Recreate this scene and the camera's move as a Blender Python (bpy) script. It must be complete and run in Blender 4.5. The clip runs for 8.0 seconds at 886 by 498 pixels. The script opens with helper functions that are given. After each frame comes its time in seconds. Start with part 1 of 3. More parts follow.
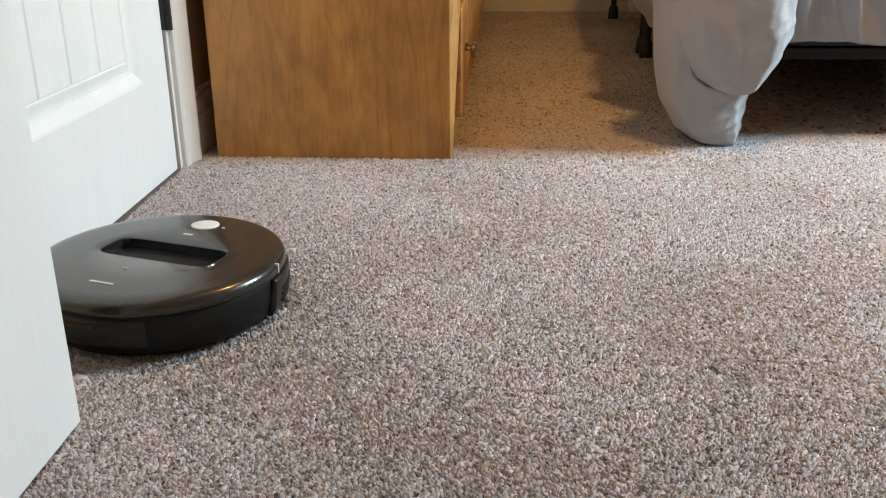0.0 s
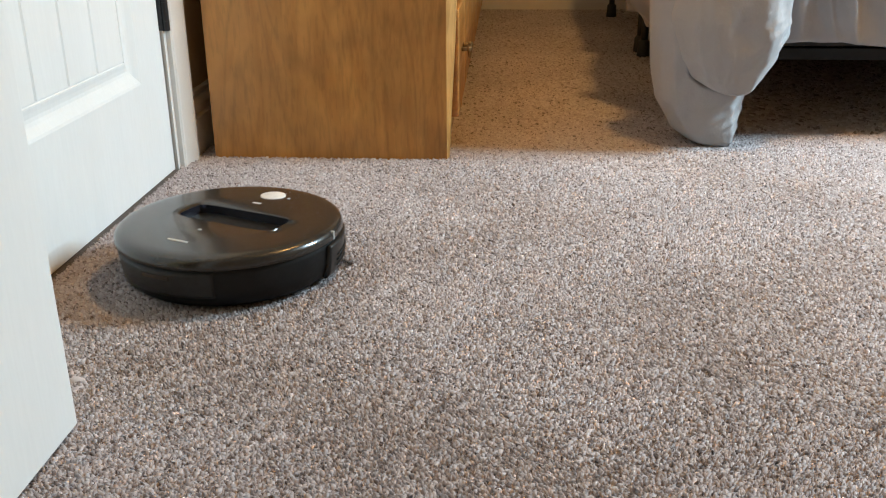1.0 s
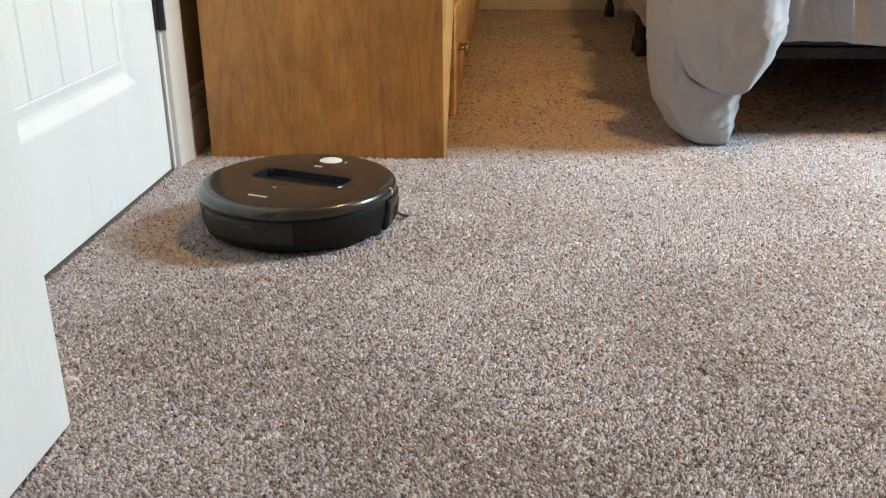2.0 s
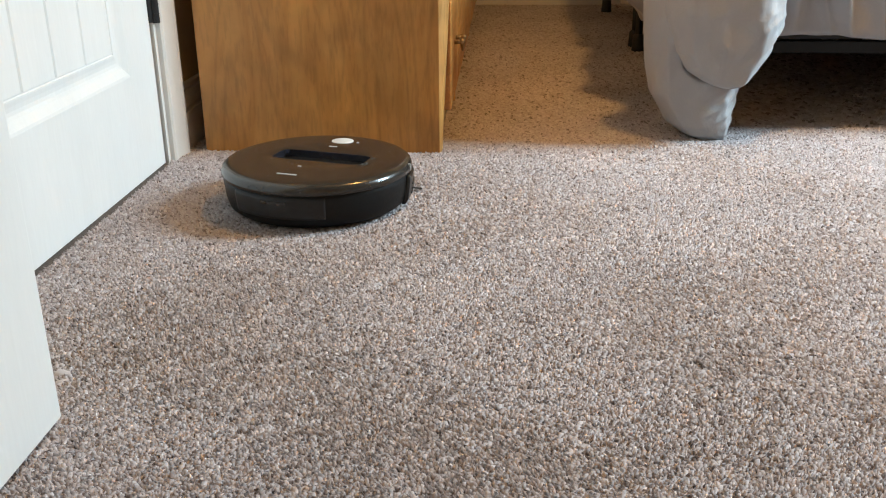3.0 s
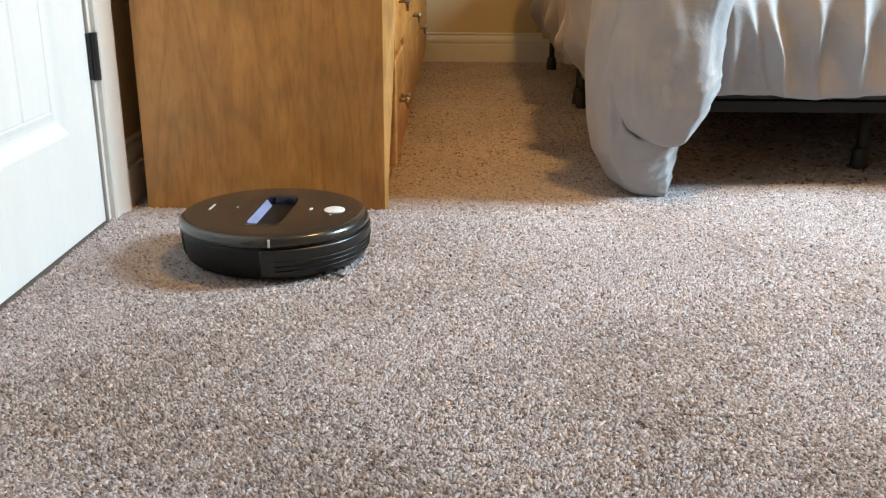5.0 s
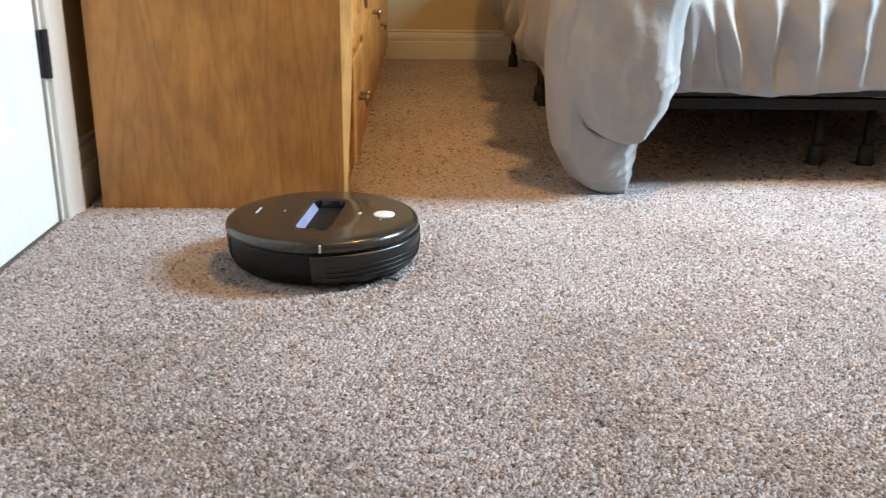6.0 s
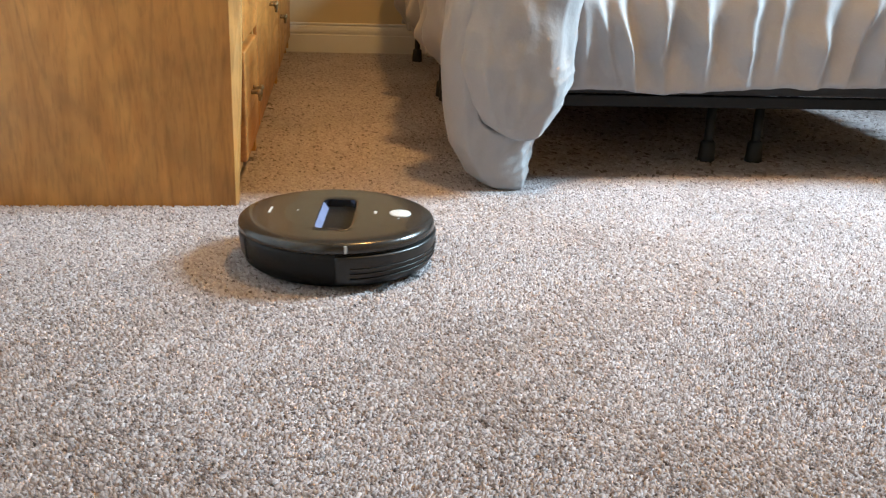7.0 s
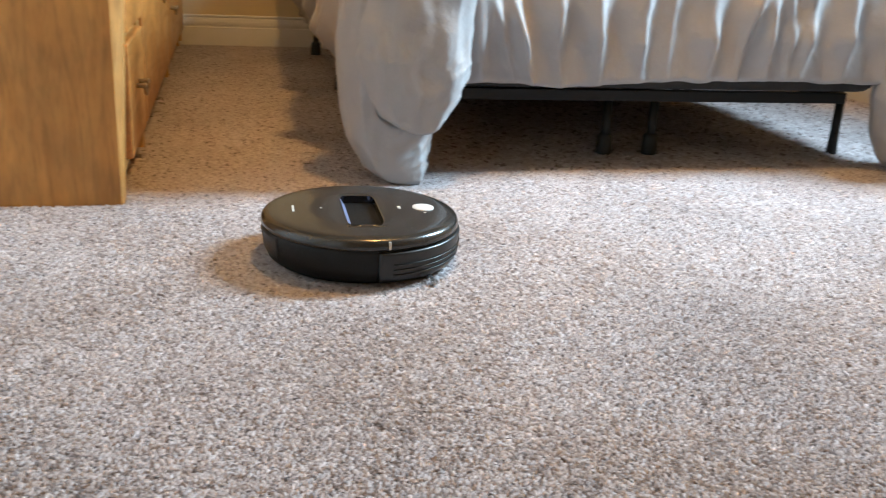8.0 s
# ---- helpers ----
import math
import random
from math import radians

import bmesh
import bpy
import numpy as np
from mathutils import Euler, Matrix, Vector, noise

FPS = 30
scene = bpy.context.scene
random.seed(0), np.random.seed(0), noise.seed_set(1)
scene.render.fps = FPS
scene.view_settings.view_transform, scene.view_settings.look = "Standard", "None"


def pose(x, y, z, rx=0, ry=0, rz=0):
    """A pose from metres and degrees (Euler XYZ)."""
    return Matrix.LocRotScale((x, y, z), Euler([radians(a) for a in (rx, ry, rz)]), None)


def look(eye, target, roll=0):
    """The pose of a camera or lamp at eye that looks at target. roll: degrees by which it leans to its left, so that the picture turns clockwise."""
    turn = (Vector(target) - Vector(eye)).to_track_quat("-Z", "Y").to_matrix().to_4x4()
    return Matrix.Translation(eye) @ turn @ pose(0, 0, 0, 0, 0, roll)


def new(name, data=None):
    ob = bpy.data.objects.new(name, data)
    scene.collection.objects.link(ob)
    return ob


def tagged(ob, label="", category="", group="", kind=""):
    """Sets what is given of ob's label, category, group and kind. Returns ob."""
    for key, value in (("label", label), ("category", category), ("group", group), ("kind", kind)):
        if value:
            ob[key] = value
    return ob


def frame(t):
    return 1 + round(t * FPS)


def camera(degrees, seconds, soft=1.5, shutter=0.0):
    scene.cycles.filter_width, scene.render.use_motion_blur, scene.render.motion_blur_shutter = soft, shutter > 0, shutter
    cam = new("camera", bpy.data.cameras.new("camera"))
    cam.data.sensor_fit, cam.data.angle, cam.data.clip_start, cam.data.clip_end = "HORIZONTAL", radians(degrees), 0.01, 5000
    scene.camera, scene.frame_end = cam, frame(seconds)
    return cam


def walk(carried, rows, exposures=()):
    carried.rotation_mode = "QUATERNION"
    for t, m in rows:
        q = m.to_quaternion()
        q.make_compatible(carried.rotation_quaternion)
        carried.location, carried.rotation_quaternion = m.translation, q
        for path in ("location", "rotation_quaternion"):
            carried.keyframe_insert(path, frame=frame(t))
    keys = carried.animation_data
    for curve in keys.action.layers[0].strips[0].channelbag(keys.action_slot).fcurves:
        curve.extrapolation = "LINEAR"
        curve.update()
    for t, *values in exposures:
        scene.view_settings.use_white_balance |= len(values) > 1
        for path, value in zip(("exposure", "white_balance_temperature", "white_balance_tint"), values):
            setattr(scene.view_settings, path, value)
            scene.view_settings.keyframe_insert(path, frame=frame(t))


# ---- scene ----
cam = camera(51.4, 8.0, soft=1.1, shutter=0.5)
CAM_ROWS = [
    (0, 0.0000, -0.0000, 0.5450, 3.83, -21.18, -0.45),
    (0.5, 0.0034, 0.0007, 0.5456, 3.85, -21.32, -0.30),
    (1, 0.0064, -0.0035, 0.5557, 3.80, -21.43, -0.40),
    (1.5, 0.0093, -0.0039, 0.5559, 3.80, -21.34, -0.43),
    (3, 0.0143, 0.0058, 0.5435, 3.58, -21.57, -0.38),
    (3.5, 0.0133, 0.0044, 0.5438, 3.30, -21.03, -0.30),
    (4, 0.0167, 0.0054, 0.5526, 2.25, -18.57, -0.27),
    (4.5, 0.0148, 0.0145, 0.5530, 1.48, -18.32, 0.12),
    (4.7, 0.0195, 0.0145, 0.5522, 1.03, -18.31, 0.28),
    (5.8, 0.0325, 0.0190, 0.5528, -1.30, -18.51, 0.58),
    (6, 0.0365, 0.0242, 0.5523, -1.91, -18.50, 0.70),
    (6.5, 0.0581, 0.0372, 0.5513, -5.82, -18.37, 1.97),
    (7, 0.0753, 0.0443, 0.5526, -7.61, -18.73, 2.16),
    (7.5, 0.0882, 0.0647, 0.5501, -9.28, -19.03, 2.13),
    (8, 0.0985, 0.0725, 0.5466, -13.69, -18.82, 3.02),
]
EXPOSURES = [(0.0, -0.08, 6400, 10), (3.0, 0.02, 6400, 10), (4.5, 0.09, 6320, 10), (6.0, 0.25, 6130, 10), (7.0, 0.28, 6080, 10), (8.0, 0.25, 6010, 10)]
walk(cam, [(t, pose(x, y, z, 90 + pitch, 0, yaw) @ pose(0, 0, 0, 0, 0, roll)) for t, x, y, z, yaw, pitch, roll in CAM_ROWS], EXPOSURES)

# ---- light ----
world = bpy.data.worlds.new("world")
scene.world = world
world.use_nodes = True
sky = world.node_tree.nodes.new("ShaderNodeTexSky")
sky.sky_type, sky.sun_disc, sky.sun_elevation, sky.sun_rotation = "NISHITA", False, radians(50), radians(60)
background = world.node_tree.nodes["Background"]
world.node_tree.links.new(sky.outputs[0], background.inputs[0])
background.inputs[1].default_value = 0.1


def area(name, m, sx, sy, watts, colour, shape="RECTANGLE"):
    data = bpy.data.lights.new(name, "AREA")
    data.shape, data.size, data.size_y, data.energy, data.color = shape, sx, sy, watts, colour
    ob = new(name, data)
    ob.matrix_world = m
    return ob


# daylight in the opening of the window in the east wall
WINDOW = (2.55, 2.15, 1.78)
WIN_W, WIN_H = 0.6, 0.9
daylight = area("window_daylight", look(WINDOW, (0.2, WINDOW[1] - 0.3, 0.1)), WIN_W, WIN_H, 80, (0.64, 0.86, 0.98))
daylight.data.spread = radians(133)
# warm ceiling lamp
LAMP = (0.70, 1.80, 2.30)
bulb = bpy.data.lights.new("ceiling_lamp_light", "POINT")
bulb.energy, bulb.color, bulb.shadow_soft_size = 67, (1.0, 0.53, 0.135), 0.10
new("ceiling_lamp_light", bulb).matrix_world = pose(*LAMP)


# ---- materials ----
def material(name, colour, rough=0.6, metal=0.0, dark=None, scale=20.0, stretch=(1, 1, 1), fine=0.0, fine_scale=300.0,
             bump=0.0, bump_scale=200.0, spread=(0.35, 0.65), coat=0.0, sheen=0.0, island=0.0, each=0.0, detail=6.0, lift=0.002):
    """A procedural surface: colour and a darker tone mixed by large noise, fine grain, and fine relief."""
    m = bpy.data.materials.new(name)
    m.use_nodes = True
    nt = m.node_tree
    n, link = nt.nodes, nt.links.new
    b = n["Principled BSDF"]
    b.inputs["Roughness"].default_value, b.inputs["Metallic"].default_value = rough, metal
    b.inputs["Coat Weight"].default_value = coat
    b.inputs["Coat Roughness"].default_value = 0.08
    if sheen:
        b.inputs["Sheen Weight"].default_value, b.inputs["Sheen Roughness"].default_value = sheen, 0.5
    tc, mp = n.new("ShaderNodeTexCoord"), n.new("ShaderNodeMapping")
    mp.inputs["Scale"].default_value = stretch
    link(tc.outputs["Object"], mp.inputs[0])

    def noise_node(s, d):
        q = n.new("ShaderNodeTexNoise")
        q.inputs["Scale"].default_value, q.inputs["Detail"].default_value, q.inputs["Roughness"].default_value = s, d, 0.6
        link(mp.outputs[0], q.inputs["Vector"])
        return q

    def mixed(fac, a, c, blend="MIX"):
        q = n.new("ShaderNodeMix")
        q.data_type, q.blend_type = "RGBA", blend
        for sock, v in ((q.inputs[0], fac), (q.inputs[6], a), (q.inputs[7], c)):
            if isinstance(v, (tuple, float, int)):
                sock.default_value = v if not isinstance(v, tuple) else (*v, 1)
            else:
                link(v, sock)
        return q.outputs[2]

    def ranged(v, lo, hi, to0=0.0, to1=1.0):
        q = n.new("ShaderNodeMapRange")
        q.inputs[1].default_value, q.inputs[2].default_value, q.inputs[3].default_value, q.inputs[4].default_value = lo, hi, to0, to1
        link(v, q.inputs[0])
        return q.outputs[0]

    dark = dark or tuple(c * 0.75 for c in colour)
    large = noise_node(scale, detail)
    col = mixed(ranged(large.outputs[0], *spread), dark, colour)
    if fine:
        grain = noise_node(fine_scale, 3)
        v = ranged(grain.outputs[0], 0.3, 0.7, 1 - fine, 1 + fine * 0.4)
        col = mixed(1.0, col, v, "MULTIPLY")
        link(ranged(grain.outputs[0], 0.3, 0.7, rough * 1.15, rough * 0.85), b.inputs["Roughness"])
    if island:
        g = n.new("ShaderNodeNewGeometry")
        v = ranged(g.outputs["Random Per Island"], 0, 1, 1 - island, 1 + island * 0.6)
        col = mixed(1.0, col, v, "MULTIPLY")
    if each:
        g = n.new("ShaderNodeObjectInfo")
        v = ranged(g.outputs["Random"], 0, 1, 1 - each, 1 + each * 0.6)
        col = mixed(1.0, col, v, "MULTIPLY")
    link(col, b.inputs["Base Color"])
    if bump:
        q = n.new("ShaderNodeBump")
        q.inputs["Strength"].default_value, q.inputs["Distance"].default_value = bump, lift
        link(noise_node(bump_scale, 4).outputs[0], q.inputs["Height"])
        link(q.outputs[0], b.inputs["Normal"])
    return m


def glowing(name, colour, strength):
    m = bpy.data.materials.new(name)
    m.use_nodes = True
    b = m.node_tree.nodes["Principled BSDF"]
    b.inputs["Emission Color"].default_value, b.inputs["Emission Strength"].default_value = (*colour, 1), strength
    b.inputs["Base Color"].default_value = (*colour, 1)
    return m


def carpet_material(name, colours, island=True):
    """Cut-pile carpet yarn: each tuft takes its own tone, with broad soft patches where the pile lies another way."""
    m = bpy.data.materials.new(name)
    m.use_nodes = True
    n, link = m.node_tree.nodes, m.node_tree.links.new
    b = n["Principled BSDF"]
    b.inputs["Roughness"].default_value = 0.95
    b.inputs["Specular IOR Level"].default_value = 0.15
    b.inputs["Sheen Weight"].default_value = 0.12
    tc = n.new("ShaderNodeTexCoord")
    ramp = n.new("ShaderNodeValToRGB")
    el = ramp.color_ramp.elements
    for i, (p, c) in enumerate(colours):
        e = el[i] if i < 2 else el.new(p)
        e.position, e.color = p, (*c, 1)
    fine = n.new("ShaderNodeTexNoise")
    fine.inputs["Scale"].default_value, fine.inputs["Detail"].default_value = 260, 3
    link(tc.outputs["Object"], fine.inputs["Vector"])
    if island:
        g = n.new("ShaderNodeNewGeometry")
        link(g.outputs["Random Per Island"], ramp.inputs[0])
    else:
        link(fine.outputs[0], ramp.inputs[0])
    broad = n.new("ShaderNodeTexNoise")
    broad.inputs["Scale"].default_value, broad.inputs["Detail"].default_value = 3.0, 3
    link(tc.outputs["Object"], broad.inputs["Vector"])
    r = n.new("ShaderNodeMapRange")
    r.inputs[1].default_value, r.inputs[2].default_value, r.inputs[3].default_value, r.inputs[4].default_value = 0.3, 0.7, 0.86, 1.06
    link(broad.outputs[0], r.inputs[0])
    mix = n.new("ShaderNodeMix")
    mix.data_type, mix.blend_type = "RGBA", "MULTIPLY"
    mix.inputs[0].default_value = 1.0
    link(ramp.outputs[0], mix.inputs[6])
    link(r.outputs[0], mix.inputs[7])
    link(mix.outputs[2], b.inputs["Base Color"])
    return m


def oak(name, light, dark, stretch):
    """Stained oak: cathedral figure from bent bands, dark pore flecks along the grain, and broad blotches of stain."""
    m = bpy.data.materials.new(name)
    m.use_nodes = True
    n, link = m.node_tree.nodes, m.node_tree.links.new
    b = n["Principled BSDF"]
    b.inputs["Coat Weight"].default_value, b.inputs["Coat Roughness"].default_value = 0.15, 0.25
    tc, mp = n.new("ShaderNodeTexCoord"), n.new("ShaderNodeMapping")
    mp.inputs["Scale"].default_value = stretch
    link(tc.outputs["Object"], mp.inputs[0])

    def tex(s, d, src, dist=0.0):
        q = n.new("ShaderNodeTexNoise")
        q.inputs["Scale"].default_value, q.inputs["Detail"].default_value, q.inputs["Distortion"].default_value = s, d, dist
        link(src.outputs["Object"] if src is tc else src.outputs[0], q.inputs["Vector"])
        return q.outputs[0]

    def ramped(v, lo, hi, a, c):
        q = n.new("ShaderNodeMapRange")
        for k, val in enumerate((lo, hi, a, c)):
            q.inputs[k + 1].default_value = val
        link(v, q.inputs[0])
        return q.outputs[0]

    def times(col, v):
        q = n.new("ShaderNodeMix")
        q.data_type, q.blend_type = "RGBA", "MULTIPLY"
        q.inputs[0].default_value = 1.0
        link(col, q.inputs[6])
        link(v, q.inputs[7])
        return q.outputs[2]

    def rings(src, count):
        """Growth rings: contour bands of a slow field, so that they close into cathedrals."""
        q = n.new("ShaderNodeMath")
        q.operation = "MULTIPLY"
        q.inputs[1].default_value = count
        link(src, q.inputs[0])
        p = n.new("ShaderNodeMath")
        p.operation = "PINGPONG"
        p.inputs[1].default_value = 0.5
        link(q.outputs[0], p.inputs[0])
        return p.outputs[0]

    figure = tex(16.0, 5, mp, 1.2)
    mix = n.new("ShaderNodeMix")
    mix.data_type = "RGBA"
    mix.inputs[6].default_value, mix.inputs[7].default_value = (*dark, 1), (*light, 1)
    link(ramped(figure, 0.40, 0.58, 0.0, 1.0), mix.inputs[0])
    col = times(mix.outputs[2], ramped(tex(150.0, 2, mp), 0.36, 0.50, 0.87, 1.0))
    col = times(col, ramped(rings(tex(4.5, 2, mp, 0.4), 15.0), 0.02, 0.20, 0.85, 1.0))
    col = times(col, ramped(tex(9.0, 4, tc), 0.35, 0.65, 0.82, 1.10))
    link(col, b.inputs["Base Color"])
    link(ramped(figure, 0.3, 0.7, 0.5, 0.36), b.inputs["Roughness"])
    q = n.new("ShaderNodeBump")
    q.inputs["Strength"].default_value, q.inputs["Distance"].default_value = 0.25, 0.0006
    link(tex(130.0, 2, mp), q.inputs["Height"])
    link(q.outputs[0], b.inputs["Normal"])
    return m


YARN = [(0.0, (0.16, 0.127, 0.118)), (0.07, (0.31, 0.258, 0.248)), (0.15, (0.44, 0.382, 0.376)), (0.55, (0.525, 0.466, 0.466)), (1.0, (0.64, 0.585, 0.59))]
M_YARN = carpet_material("carpet_yarn", YARN)
# backing coloured much darker than the yarn: shade between tufts, put into its colour
M_BACKING_SHADE = carpet_material("carpet_backing_gap_shade", [(0.3, (0.08, 0.064, 0.055)), (0.7, (0.17, 0.142, 0.126))], island=False)
M_WALL = material("wall_paint", (0.66, 0.55, 0.34), 0.85, scale=2.0, dark=(0.63, 0.525, 0.325), bump=0.15, bump_scale=120, fine=0.03)
M_CEIL = material("ceiling_paint", (0.42, 0.37, 0.29), 0.9, scale=3.0, bump=0.3, bump_scale=60)
M_TRIM = material("white_trim_paint", (0.80, 0.79, 0.765), 0.38, scale=4.0, dark=(0.75, 0.74, 0.71), bump=0.06, bump_scale=90, fine=0.03)
M_DOOR = material("white_door_paint", (0.80, 0.81, 0.80), 0.45, scale=5.0, dark=(0.76, 0.77, 0.76), bump=0.10, bump_scale=60, stretch=(1, 1, 0.12), fine=0.02, fine_scale=150)
M_OAK = oak("oak_veneer", (0.555, 0.262, 0.056), (0.465, 0.205, 0.039), (1.0, 1.0, 0.16))
M_OAK_EDGE = oak("oak_solid", (0.62, 0.345, 0.11), (0.53, 0.275, 0.075), (1.6, 1.6, 0.12))
M_OAK_DRAWER = oak("oak_drawer", (0.53, 0.228, 0.047), (0.43, 0.176, 0.034), (1.0, 0.14, 1.0))
M_BRASS = material("aged_brass", (0.42, 0.33, 0.19), 0.35, 1.0, scale=80, dark=(0.2, 0.15, 0.09))
M_BLACK_METAL = material("black_hinge_metal", (0.035, 0.035, 0.037), 0.45, 0.6, scale=60, bump=0.1)
M_FRAME = material("black_powder_coat", (0.012, 0.0115, 0.011), 0.55, 0.2, scale=60, bump=0.15, bump_scale=500)
M_CAP = material("black_foot_plastic", (0.018, 0.018, 0.018), 0.6, scale=50)
M_DUVET = material("grey_comforter_cotton", (0.375, 0.367, 0.373), 0.9, scale=6.0, dark=(0.345, 0.337, 0.343), bump=0.35, bump_scale=48, lift=0.006, fine=0.06, fine_scale=900, sheen=0.25)
M_MATTRESS = material("mattress_fabric", (0.045, 0.043, 0.041), 0.9, scale=15, bump=0.2)
M_SHELL = material("black_gloss_plastic", (0.028, 0.025, 0.022), 0.24, scale=40, dark=(0.022, 0.02, 0.018), fine=0.12, fine_scale=200, coat=0.3)
M_SIDE = material("black_satin_plastic", (0.009, 0.009, 0.009), 0.5, scale=50, fine=0.1, fine_scale=300)
M_BIN = material("charcoal_satin_plastic", (0.030, 0.030, 0.031), 0.45, scale=50, fine=0.1, fine_scale=300)
M_BUMPER = material("black_bumper_plastic", (0.009, 0.010, 0.010), 0.36, scale=50, fine=0.06, fine_scale=300, coat=0.12)
for m in (M_SIDE, M_BIN):
    m.node_tree.nodes["Principled BSDF"].inputs["Specular IOR Level"].default_value = 0.25
M_POCKET = material("glossy_dark_window", (0.02, 0.02, 0.026), 0.08, scale=30, coat=0.5)
M_LIP = material("blue_grey_plastic", (0.27, 0.31, 0.50), 0.3, scale=40)
M_WHITE_PLASTIC = material("white_button_plastic", (0.8, 0.8, 0.78), 0.35, scale=40)
M_GREY_MARK = material("light_grey_print", (0.6, 0.6, 0.58), 0.5, scale=40)
M_RUBBER = material("black_rubber", (0.02, 0.02, 0.02), 0.8, scale=60)
M_BRISTLE = material("black_bristles", (0.03, 0.03, 0.03), 0.7, scale=60)
M_GLASS_SHADE = glowing("lit_frosted_glass", (1.0, 0.76, 0.48), 4.0)
M_GLASS = bpy.data.materials.new("window_glass")
M_GLASS.use_nodes = True
M_GLASS.node_tree.nodes["Principled BSDF"].inputs["Transmission Weight"].default_value = 1.0
M_GLASS.node_tree.nodes["Principled BSDF"].inputs["Roughness"].default_value = 0.0
M_VINYL = material("white_vinyl", (0.78, 0.78, 0.77), 0.4, scale=8)


# ---- mesh helpers ----
def part(name, bm, mat, parent=None, label="", smooth=False):
    """Links a bmesh as one mesh object, under a thing or part where one is given."""
    me = bpy.data.meshes.new(name)
    bmesh.ops.recalc_face_normals(bm, faces=bm.faces)
    bm.to_mesh(me)
    bm.free()
    me.materials.append(mat)
    if smooth:
        for p in me.polygons:
            p.use_smooth = True
    ob = new(name, me)
    if parent:
        ob.parent = parent
    if label:
        ob["label"] = label
    return ob


def empty(name, m=None):
    ob = new(name)
    if m:
        ob.matrix_world = m
    return ob


def box(x0, x1, y0, y1, z0, z1, bevel=0.0, seg=2, bm=None):
    out = bm or bmesh.new()
    r = bmesh.ops.create_cube(out, size=1.0, matrix=Matrix.Translation(((x0 + x1) / 2, (y0 + y1) / 2, (z0 + z1) / 2)) @ Matrix.Diagonal((abs(x1 - x0), abs(y1 - y0), abs(z1 - z0), 1)))
    if bevel:
        edges = {e for v in r["verts"] for e in v.link_edges}
        bmesh.ops.bevel(out, geom=list(edges), offset=bevel, segments=seg, affect="EDGES", profile=0.6)
    return out


def tube(points, radius, sides=10, bm=None, closed=False):
    """A round bar along points."""
    out = bm or bmesh.new()
    pts = [Vector(p) for p in points]
    rings = []
    for i, p in enumerate(pts):
        a = pts[i - 1] if i else (pts[-1] if closed else p)
        c = pts[i + 1] if i + 1 < len(pts) else (pts[0] if closed else p)
        d = (c - a).normalized()
        u = d.orthogonal().normalized() if not rings else (u - d * u.dot(d)).normalized()
        w = d.cross(u)
        rings.append([out.verts.new(p + radius * (math.cos(k) * u + math.sin(k) * w)) for k in np.linspace(0, 2 * math.pi, sides, endpoint=False)])
    pairs = list(zip(rings, rings[1:])) + ([(rings[-1], rings[0])] if closed else [])
    for a, c in pairs:
        for k in range(sides):
            out.faces.new((a[k], a[(k + 1) % sides], c[(k + 1) % sides], c[k]))
    if not closed:
        out.faces.new(rings[0][::-1])
        out.faces.new(rings[-1])
    return out


def loft(rings, cap=True, bm=None, closed=True):
    out = bm or bmesh.new()
    vs = [[out.verts.new(p) for p in r] for r in rings]
    n = len(vs[0])
    for a, c in zip(vs, vs[1:]):
        for k in range(n if closed else n - 1):
            out.faces.new((a[k], a[(k + 1) % n], c[(k + 1) % n], c[k]))
    if cap:
        out.faces.new(vs[0][::-1])
        out.faces.new(vs[-1])
    return out


# ---- the room ----
X_WEST, X_EAST, Y_SOUTH, Y_NORTH, CEIL_Z = -0.682, 2.55, -1.9, 4.6, 2.6
DOOR_Y0, DOOR_Y1 = 1.03, 1.842


def structure(name, bm, mat, label, category):
    return tagged(part(name, bm, mat), label, category, kind="structure")


floor = structure("floor", box(X_WEST - 0.15, X_EAST + 0.15, Y_SOUTH - 0.15, Y_NORTH + 0.15, -0.1, 0.0), M_BACKING_SHADE, "beige and grey flecked carpet over the bedroom floor", "carpet")
structure("ceiling", box(X_WEST - 0.15, X_EAST + 0.15, Y_SOUTH - 0.15, Y_NORTH + 0.15, CEIL_Z, CEIL_Z + 0.1), M_CEIL, "beige textured ceiling", "ceiling")
structure("wall_north", box(X_WEST, X_EAST, Y_NORTH, Y_NORTH + 0.12, 0, CEIL_Z), M_WALL, "warm beige painted bedroom wall behind the bed", "wall")
structure("wall_south", box(X_WEST, X_EAST, Y_SOUTH - 0.12, Y_SOUTH, 0, CEIL_Z), M_WALL, "warm beige painted bedroom wall", "wall")
bm = box(X_WEST - 0.12, X_WEST, DOOR_Y1 + 0.02, Y_NORTH, 0, CEIL_Z)
box(X_WEST - 0.12, X_WEST, Y_SOUTH, DOOR_Y0 - 0.02, 0, CEIL_Z, bm=bm)
box(X_WEST - 0.12, X_WEST, DOOR_Y0 - 0.02, DOOR_Y1 + 0.02, 2.07, CEIL_Z, bm=bm)
structure("wall_west", bm, M_WALL, "warm beige painted wall with a white door in it", "wall")
wy0, wy1, wz0, wz1 = WINDOW[1] - WIN_W / 2 - 0.03, WINDOW[1] + WIN_W / 2 + 0.03, WINDOW[2] - WIN_H / 2 - 0.03, WINDOW[2] + WIN_H / 2 + 0.03
bm = box(X_EAST, X_EAST + 0.12, Y_SOUTH, wy0, 0, CEIL_Z)
box(X_EAST, X_EAST + 0.12, wy1, Y_NORTH, 0, CEIL_Z, bm=bm)
